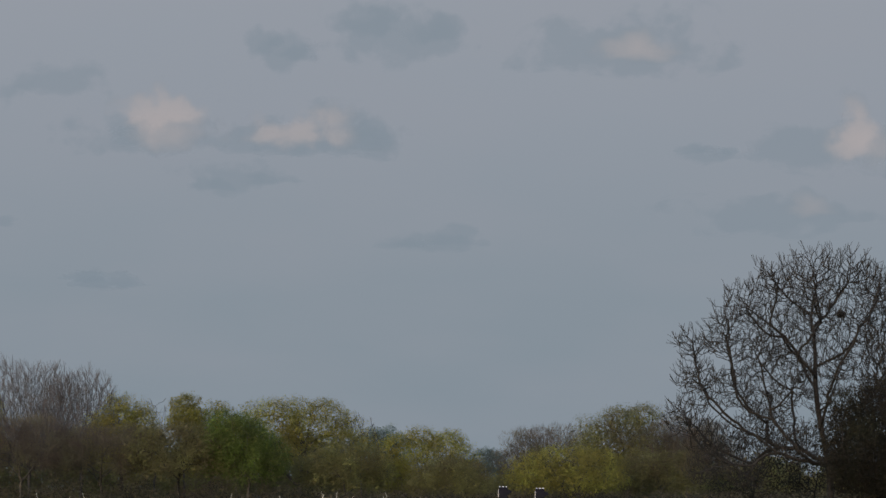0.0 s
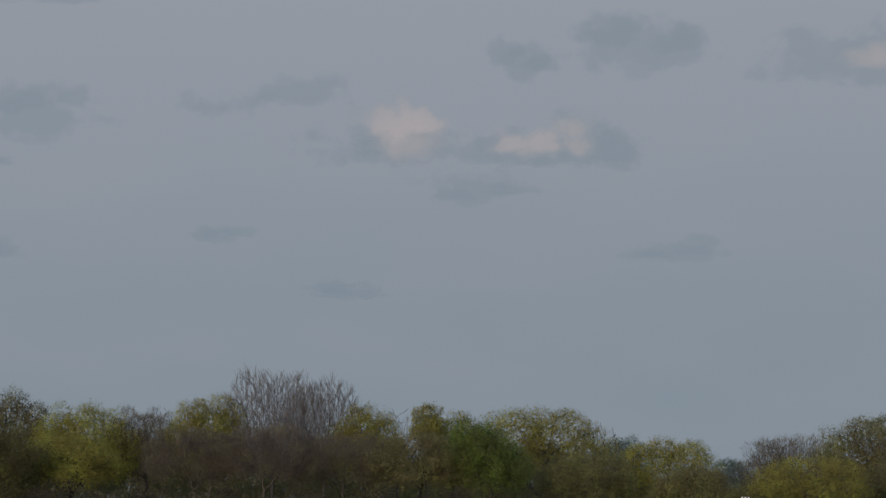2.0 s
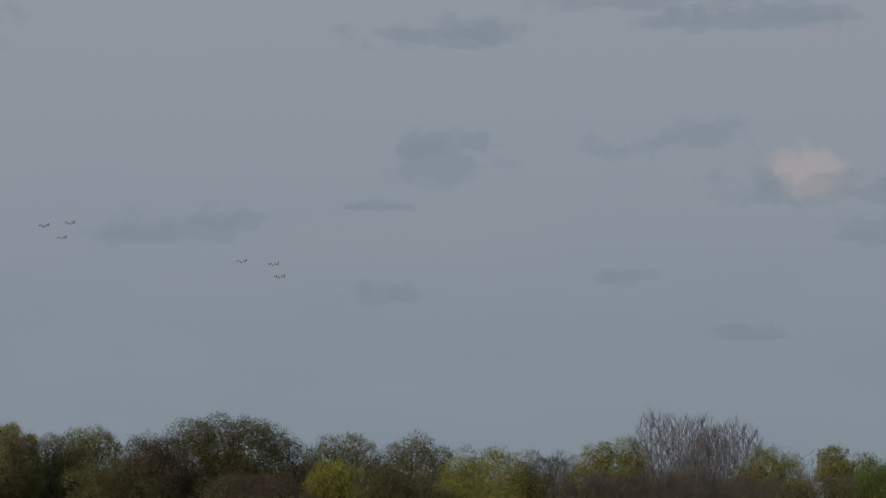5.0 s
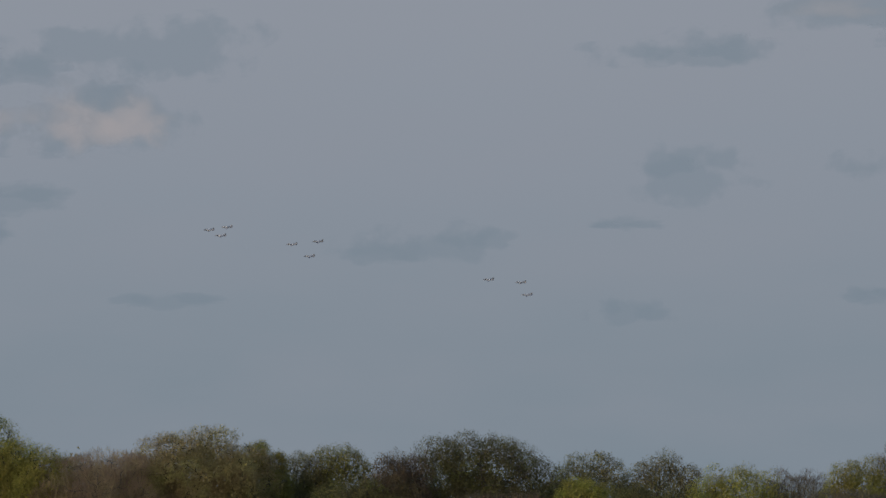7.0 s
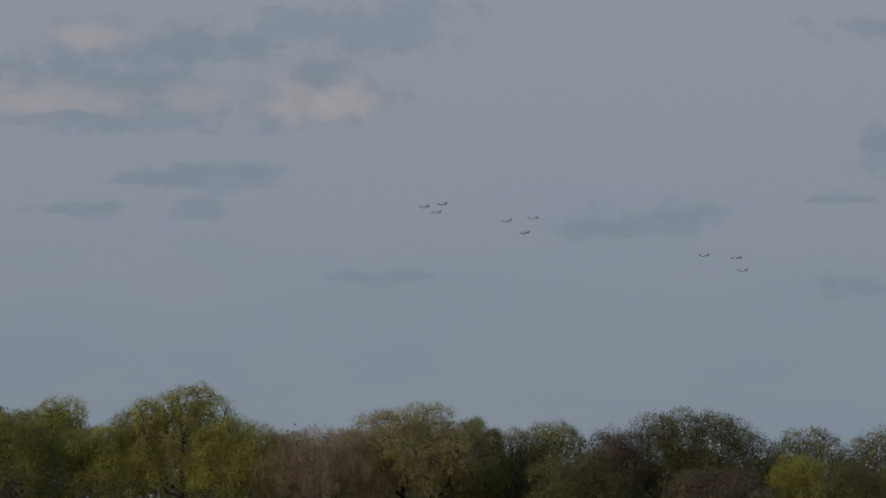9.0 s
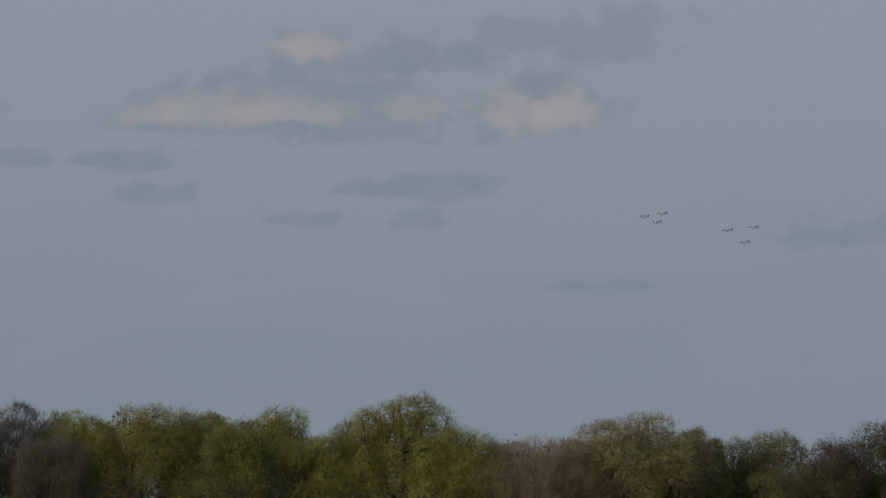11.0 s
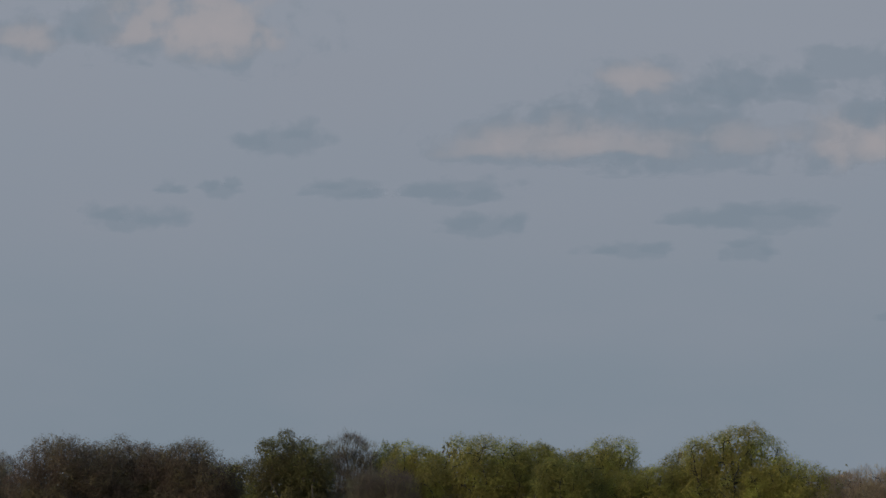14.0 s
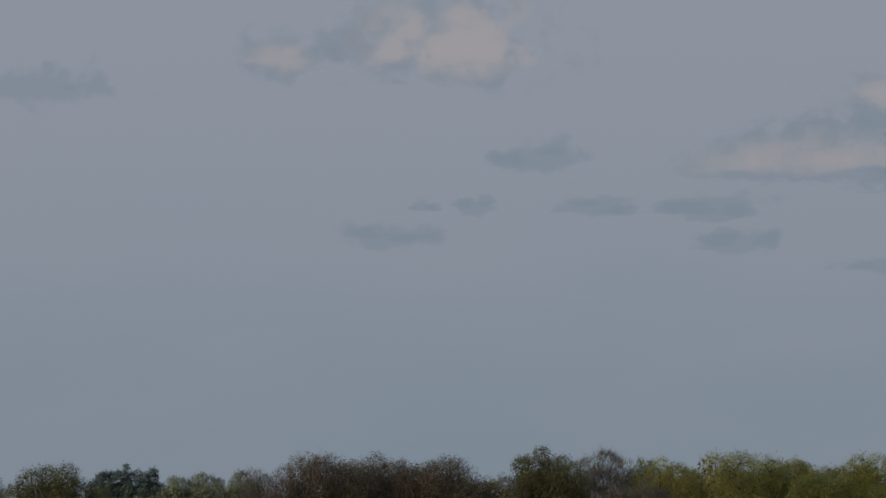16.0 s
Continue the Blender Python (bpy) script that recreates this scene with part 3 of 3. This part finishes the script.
# ---- the row of trees behind the field ----
OL, YE, BR = "olive green tree coming into leaf", "yellow green tree with young spring leaves", "brown tree with opening buds"
ROW = (
    # seed, bearing, height, half width, leaves, distance, label, more
    (101, 1215, 735, 80, "brown", 482, BR, {"twiggy": True}),
    (102, 1110, 712, 95, "tan", 486, "rounded olive green tree with thin top", {}),
    (103, 965, 748, 75, "brown", 492, "brown twiggy tree beside greener trees", {"dense": 0.7, "twiggy": True}),
    (104, 1000, 783, 92, "olive", 462, "low spreading green tree in young leaf", {"low": 0.05}),
    (105, 1170, 790, 70, "tan", 470, "tan brown tree coming into leaf", {"low": 0.05}),
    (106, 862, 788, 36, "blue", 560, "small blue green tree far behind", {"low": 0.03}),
    (107, 750, 752, 82, "olive", 480, OL, {"low": 0.05}),
    (108, 800, 800, 70, "tan", 468, "low tan green tree coming into leaf", {"low": 0.03}),
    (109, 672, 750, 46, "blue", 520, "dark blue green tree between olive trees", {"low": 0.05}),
    (110, 528, 697, 112, "olive", 484, "broad olive green oak with gaps in its crown", {"low": 0.2}),
    (111, 610, 775, 75, "tan", 470, "tan green tree coming into leaf", {"low": 0.04}),
    (112, 438, 722, 66, "fresh", 464, "fresh bright green tree in full leaf", {"low": 0.04, "peak": -0.4, "dense": 1.2}),
    (113, 372, 711, 48, "olive", 478, OL, {}),
    (114, 328, 694, 27, "olive", 474, "slim tree with open leafy top on pale trunk", {"low": 0.5, "bark": BARK_PALE, "lobes": 4}),
    (115, 318, 742, 92, "tan", 466, "rounded tan green willow with dark stems", {"low": 0.16, "bark": BARK_DARK}),
    (116, 216, 699, 58, "olive", 476, "brown and olive tree with thin top", {}),
    (117, 180, 745, 85, "brown", 468, BR, {"low": 0.22, "dense": 0.8, "twiggy": True}),
    (118, 40, 726, 95, "brown", 466, BR, {"low": 0.22, "dense": 0.8, "twiggy": True}),
    (119, -58, 681, 62, "olive", 480, OL, {}),
    (120, -80, 735, 80, "brown", 468, BR, {"low": 0.22, "dense": 0.8, "twiggy": True}),
    (121, -170, 703, 65, "brown", 482, BR, {"dense": 0.8, "twiggy": True}),
    (122, -275, 696, 86, "olive", 480, OL, {}),
    (123, -300, 745, 82, "olive", 468, "olive green tree with dark stems showing below", {"low": 0.16, "bark": BARK_DARK}),
    (124, -410, 674, 68, "tan", 484, "pale olive tree with sky showing through", {"dense": 0.8}),
    (125, -432, 728, 80, "dark", 464, "dense dark green tree standing in front", {"low": 0.03, "dense": 1.2}),
    (126, -535, 672, 62, "tan", 482, OL, {}),
    (127, -552, 712, 48, "olive", 470, YE, {"low": 0.05}),
    (128, -735, 637, 130, "dark", 476, "large dark green oak with broad flat top", {"low": 0.12, "lobes": 10, "dense": 1.15, "gaps": 0}),
    (129, -690, 735, 100, "dusk", 466, "dark brown tree below a green oak", {"low": 0.05}),
    (130, -880, 674, 58, "dusk", 468, "dark brown tree in opening bud", {"low": 0.1}),
    (131, -985, 658, 62, "yellow", 486, YE, {}),
    (132, -930, 712, 88, "dark", 466, "dull dark green tree in full leaf", {"low": 0.03}),
    (133, -1055, 672, 60, "tan", 484, "tan green tree coming into leaf", {"low": 0.05}),
    (134, -1235, 630, 122, "bronze", 474, "broad brownish tree with dark branching stems", {"low": 0.2, "lobes": 9, "dense": 1.6, "gaps": 0, "bark": BARK_DARK}),
    (135, -1120, 662, 50, "olive", 478, OL, {"dense": 1.3, "low": 0.05}),
    (136, -1400, 668, 120, "rust", 470, "brown purple twiggy tree not yet in leaf", {"low": 0.26, "dense": 0.9, "gaps": 0, "twiggy": True}),
    (137, -1635, 594, 92, "olive", 474, "tall round olive green oak", {"low": 0.1, "lobes": 9, "dense": 1.1, "gaps": 0, "bark": BARK_DARK, "thin_low": 0.4}),
    (138, -1535, 650, 80, "olive", 470, OL, {"low": 0.2, "bark": BARK_DARK, "dense": 1.3}),
    (139, -1722, 640, 50, "yellow", 480, YE, {"low": 0.2, "bark": BARK_DARK}),
    (140, -1790, 664, 75, "olive", 474, OL, {"dense": 1.3, "low": 0.2, "bark": BARK_DARK}),
    (141, -1870, 624, 80, "olive", 480, OL, {"dense": 1.3, "low": 0.2, "bark": BARK_DARK}),
    (142, -1930, 645, 62, "yellow", 470, YE, {"dense": 1.3, "low": 0.2, "bark": BARK_DARK}),
    (143, -1985, 625, 78, "olive", 480, OL, {"dense": 1.3, "low": 0.2, "bark": BARK_DARK}),
    (144, -2092, 607, 98, "olive", 476, "broad olive green tree in young leaf", {"dense": 1.3, "low": 0.2, "lobes": 9, "gaps": 0, "bark": BARK_DARK}),
    (145, -2195, 630, 62, "olive", 480, OL, {"dense": 1.3, "low": 0.2, "bark": BARK_DARK}),
    (146, -2245, 634, 38, "yellow", 490, YE, {"low": 0.05}),
    (147, -2255, 668, 62, "brown", 470, BR, {"low": 0.04, "twiggy": True}),
    (148, -2318, 614, 55, "brown", 486, "pale brown twiggy tree not yet in leaf", {"dense": 0.7, "twiggy": True}),
    (149, -2425, 612, 76, "dark", 472, "dense dark olive tree with round top", {"low": 0.04, "dense": 1.4, "gaps": 0}),
    (150, -2535, 660, 50, "olive", 486, OL, {"low": 0.04}),
    (151, -2612, 622, 98, "dusk", 476, "broad dark brown tree coming into leaf", {"low": 0.1, "dense": 1.5, "gaps": 0}),
    (152, -2808, 617, 98, "dusk", 474, "very dark brown round tree", {"low": 0.1, "dense": 1.5, "gaps": 0}),
    (156, -2712, 622, 100, "dusk", 482, "dark brown tree between two broad trees", {"low": 0.1, "gaps": 0}),
    (153, -2922, 648, 46, "brown", 490, "pale brown twiggy tree not yet in leaf", {"low": 0.05, "dense": 0.8, "gaps": 0, "twiggy": True}),
    (154, -3290, 640, 90, "dark", 468, "dark olive tree at the end of the row", {"low": 0.04, "dense": 1.4, "gaps": 0}),
    (155, -3460, 628, 90, "dark", 474, "dark olive tree at the end of the row", {"low": 0.04, "dense": 1.4, "gaps": 0}),
)
for seed, u, v, wide, leaf, d, label, more in ROW:
    leafy_tree(seed, u, v, wide, leaf, d, label=label, **more)

bare_tree(61, 55, 640, 98, 481, BARK_PALE, "broad bare tree with many grey upright twigs", 10500, 0.2, 0.30, 0.0135, 0.37, lobes=7, sprout=5, sprout_len=1.2, full=0.1, trunk=0.12, belly=0.35, lift=0.6, lump=0.22, reach=4.0, wander=0.14, square=2.3)
bare_tree(64, 145, 655, 104, 478, BARK_PALE, "bare tree with rounded top of grey upright twigs", 10500, 0.2, 0.30, 0.0135, 0.37, lobes=7, sprout=5, sprout_len=1.2, full=0.1, trunk=0.12, belly=0.3, lift=0.6, lump=0.22, reach=4.0, wander=0.14, square=2.1, peak=-0.1)
bare_tree(62, 275, 705, 34, 486, BARK_PALE, "small bare tree with pale grey twigs", 420, 0.3, 0.42, 0.028, 0.38, lobes=4, sprout=2, sprout_len=0.7)
bare_tree(63, 640, 735, 40, 488, BARK_PALE, "small bare tree with brown grey twigs", 420, 0.3, 0.42, 0.028, 0.38, lobes=4, sprout=2, sprout_len=0.7)

# ---- trees far behind, through the gap in the row ----
# their haze is only in the leaf colours, no air is modelled
HAZY = "distant green tree paled by painted haze"
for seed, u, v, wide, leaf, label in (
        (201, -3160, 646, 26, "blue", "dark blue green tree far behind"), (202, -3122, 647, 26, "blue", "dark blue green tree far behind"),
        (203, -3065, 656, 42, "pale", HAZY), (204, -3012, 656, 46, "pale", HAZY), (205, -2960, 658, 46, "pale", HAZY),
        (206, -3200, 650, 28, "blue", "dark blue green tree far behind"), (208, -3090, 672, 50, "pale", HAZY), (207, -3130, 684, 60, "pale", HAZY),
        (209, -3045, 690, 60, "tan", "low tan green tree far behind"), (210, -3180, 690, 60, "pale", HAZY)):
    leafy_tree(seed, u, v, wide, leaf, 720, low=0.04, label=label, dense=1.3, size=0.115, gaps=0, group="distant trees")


# ---- woodland that fills the row from behind, and undergrowth along its foot ----
TOPS = ((-3600, 690), (-3230, 700), (-3200, 745), (-2950, 745), (-2900, 680), (-2500, 685), (-2220, 655), (-2150, 628), (-1880, 628), (-1790, 662), (-1700, 640), (-1500, 675), (-1300, 690), (-1000, 715), (-800, 700), (-500, 720), (-200, 745), (100, 745), (400, 760), (600, 765), (660, 800), (890, 820), (960, 790), (1250, 790), (1700, 830))


def thicket(name, label, seed, n, d0, d1, drop, leaf, each, spread, size, floor=0.0):
    rng = np.random.default_rng(seed)
    us = rng.uniform(-3600, 1700, n)
    ds = rng.uniform(d0, d1, n)
    tops = np.interp(us, [a for a, _ in TOPS], [b for _, b in TOPS]) + drop + 14 * np.sin(us * 0.045) + 9 * np.sin(us * 0.11 + 1)
    high = np.maximum(0.5, EYE.z + (862 - tops) * STEP * ds)
    a = (us - 784) * STEP
    c = np.stack([ds * np.sin(a), ds * np.cos(a), floor + (high - floor) * rng.uniform(0, 1, n) ** 1.15], 1)
    V, F = leaves_at(rng, c, unit(rng.normal(0, 1, c.shape)), each, np.array(spread), size, False)
    ob = new(name, mesh_of(name, V, F, LEAF[leaf]))
    tagged(ob, label, "woodland", kind="stuff")


thicket("woodland", "dull olive brown woodland behind the row of trees", 71, 12000, 490, 512, 22, "tan", 22, (0.65, 0.65, 0.5), 0.18)
thicket("far_woodland", "dim far woodland closing the horizon", 74, 6000, 560, 600, 34, "dusk", 14, (0.8, 0.8, 0.6), 0.50)
thicket("undergrowth", "brown brambles and saplings under the trees", 72, 4600, 460, 476, 108, "brown", 34, (0.6, 0.6, 0.5), 0.095)
thicket("scrub", "low dark scrub along the field's edge", 73, 2200, 440, 462, 120, "darkest", 30, (0.5, 0.5, 0.35), 0.10)

def dead_stalks():
    """Thin pale stems of last year's weeds, leaning every way at the foot of the scrub."""
    rng = np.random.default_rng(75)
    n = 26
    a = (rng.uniform(-300, 760, n) - 784) * STEP
    d = rng.uniform(428, 437, n)
    foot = np.stack([d * np.sin(a), d * np.cos(a), np.zeros(n)], 1)
    lean = unit(rng.normal(0, 0.35, (n, 3)) + np.array((0, 0, 1.0)))
    both = np.empty((2 * n, 3))
    both[0::2] = foot
    both[1::2] = foot + lean * rng.uniform(0.5, 1.35, (n, 1))
    V, F = tubes(both, np.maximum(np.arange(2 * n) - 1, 0), np.full(2 * n, 0.016), 4)
    F = F.reshape(-1, 4, 4)[0::2].reshape(-1, 4)
    used, again = np.unique(F, return_inverse=True)
    ob = new("dead_stalks", mesh_of("dead_stalks", V[used], again.reshape(-1, 4), STRAW))
    tagged(ob, "pale dead weed stems at the field's edge", "weeds", kind="stuff")


STRAW = bark_material("pale straw", (0.16, 0.15, 0.13), (0.34, 0.32, 0.28))
dead_stalks()

# ---- two lamp heads on posts in the field ----
BLACK = paint_material("black painted metal", (0.006, 0.006, 0.009), 0.9, shine=0.03)
# white of the bulbs, and of the strip that paints a sunlit edge
WHITE = paint_material("white lamp glass and painted sunlit edge", (0.20, 0.20, 0.22), 0.25)


def box(bm, size, at, m=None):
    r = bmesh.ops.create_cube(bm, size=1.0)["verts"]
    bmesh.ops.scale(bm, vec=size, verts=r)
    if m:
        bmesh.ops.transform(bm, matrix=m, verts=r)
    bmesh.ops.translate(bm, vec=at, verts=r)
    return r


def field_lamp(u, v):
    d = 260
    p = spot(u, v, d)
    root = tagged(new("field_lamp"), "black metal lamp head with white bulbs on post", "lamp", "lamps in the field")
    root.location = (p.x, p.y, 0)
    root.rotation_euler[2] = -(u - 784) * STEP
    z = p.z
    bm = bmesh.new()
    bmesh.ops.create_cone(bm, cap_ends=True, segments=12, radius1=0.07, radius2=0.05, depth=z - 0.5, matrix=Matrix.Translation((0, 0, (z - 0.5) / 2)))
    part("post", bm, BLACK, root)
    bm = bmesh.new()
    box(bm, (0.56, 0.44, 0.80), (0, 0, z - 0.44))
    vs = box(bm, (0.30, 0.34, 0.36), (0.38, 0, z - 0.36))
    for w in vs:
        if w.co.x > 0.45:
            w.co.z = z - 0.30 + (w.co.z - z + 0.30) * 0.35
    bmesh.ops.bevel(bm, geom=bm.edges[:], offset=0.03, segments=2, affect="EDGES")
    head = part("head", bm, BLACK, root)
    for k in (-0.2, 0.0, 0.2):
        bm = bmesh.new()
        bmesh.ops.create_uvsphere(bm, u_segments=12, v_segments=8, radius=0.06, matrix=Matrix.Translation((k, 0, z - 0.03)))
        part("bulb", bm, WHITE, head, "white glass bulb")
    # white strip stands in for sunlight on the head's left side
    bm = bmesh.new()
    box(bm, (0.03, 0.30, 0.5), (-0.296, 0, z - 0.42))
    part("painted_lit_edge", bm, WHITE, head, "white strip painted as the sunlit left edge")


field_lamp(890, 861)
field_lamp(955, 864)

# ---- nine jets in three threes ----
JET_DARK = paint_material("dark jet paint", (0.062, 0.066, 0.082), 0.8, shine=0.1)
JET_PALE = paint_material("pale grey jet paint", (0.100, 0.112, 0.138), 0.8, shine=0.1)
JET_GLASS = paint_material("dark canopy glass", (0.05, 0.055, 0.07), 0.4, shine=0.2)


def loft(bm, rings, segs=16):
    loops = []
    for x, zc, ry, rz in rings:
        loops.append([bm.verts.new((x, ry * math.cos(2 * math.pi * k / segs), zc + rz * math.sin(2 * math.pi * k / segs))) for k in range(segs)])
    for a, b in zip(loops, loops[1:]):
        for k in range(segs):
            bm.faces.new((a[k], a[(k + 1) % segs], b[(k + 1) % segs], b[k]))
    bm.faces.new(loops[0][::-1])
    bm.faces.new(loops[-1])
    for f in bm.faces:
        f.smooth = True


def wing(bm, root_x, root_c, tip_x, tip_c, y0, y1, z0, z1, thick):
    def sect(x, c, y, z, t):
        return [bm.verts.new((x + c * a, y, z + t * b)) for a, b in ((0, 0), (0.25, 0.5), (0.7, 0.32), (1, 0), (0.7, -0.32), (0.25, -0.5))]
    a, b = sect(root_x, root_c, y0, z0, thick), sect(tip_x, tip_c, y1, z1, thick * 0.45)
    for k in range(6):
        bm.faces.new((a[k], a[(k + 1) % 6], b[(k + 1) % 6], b[k]))
    bm.faces.new(a[::-1])
    bm.faces.new(b)


def fin(bm, x0, c0, x1, c1, z0, z1, t):
    def sect(x, c, z, w):
        return [bm.verts.new((x + c * a, w * b, z)) for a, b in ((0, 0), (0.3, 0.5), (1, 0), (0.3, -0.5))]
    a, b = sect(x0, c0, z0, t), sect(x1, c1, z1, t * 0.5)
    for k in range(4):
        bm.faces.new((a[k], a[(k + 1) % 4], b[(k + 1) % 4], b[k]))
    bm.faces.new(a[::-1])
    bm.faces.new(b)


def jet():
    """Nose towards -X, 12 m long."""
    root = tagged(new("jet_aircraft"), "small dark jet aircraft flying in close formation", "aircraft", "nine jets in formation")
    bm = bmesh.new()
    loft(bm, [(-6.0, -0.1, 0.03, 0.03), (-5.3, -0.05, 0.28, 0.30), (-4.2, 0.05, 0.48, 0.55), (-2.6, 0.1, 0.60, 0.78)])
    part("nose", bm, JET_DARK, root)
    bm = bmesh.new()
    loft(bm, [(-2.6, 0.1, 0.60, 0.78), (-1.0, 0.1, 0.85, 0.82), (1.2, 0.1, 0.85, 0.75), (2.8, 0.15, 0.66, 0.62)])
    part("fuselage", bm, JET_PALE, root, "pale grey middle of the fuselage")
    bm = bmesh.new()
    loft(bm, [(2.8, 0.15, 0.66, 0.62), (4.2, 0.2, 0.48, 0.48), (5.4, 0.25, 0.34, 0.34)])
    part("tail_cone", bm, JET_DARK, root)
    bm = bmesh.new()
    loft(bm, [(-4.3, 0.5, 0.12, 0.08), (-3.6, 0.66, 0.34, 0.42), (-2.2, 0.80, 0.36, 0.46), (-0.9, 0.78, 0.2, 0.15)], 12)
    part("canopy", bm, JET_GLASS, root, "dark glass canopy")
    for s in (1, -1):
        bm = bmesh.new()
        wing(bm, -1.6, 3.0, 0.7, 1.1, 0.6 * s, 4.8 * s, -0.35, -0.12, 0.34)
        part("wing", bm, JET_DARK, root)
        bm = bmesh.new()
        wing(bm, 4.0, 1.6, 5.0, 0.8, 0.3 * s, 2.2 * s, 0.25, 0.0, 0.16)
        part("tailplane", bm, JET_DARK, root)
    bm = bmesh.new()
    fin(bm, 3.0, 2.6, 4.9, 1.1, 0.5, 2.7, 0.24)
    part("fin", bm, JET_DARK, root)
    return root


JETS = ((582, 414), (614, 409), (603, 424), (729, 439), (775, 434), (760, 460), (1078, 501), (1135, 506), (1146, 528))
first = None
for k, (x, y) in enumerate(JETS):
    u, v = x - 1793.5, y - 132.3
    p = spot(u, v, 4150)
    turn = -math.degrees((u - 784) * STEP) - 18
    m = pose(p.x, p.y, p.z, 24, 3, turn)
    if first is None:
        first = jet()
        first.matrix_basis = m
    else:
        copy_thing(first, m)
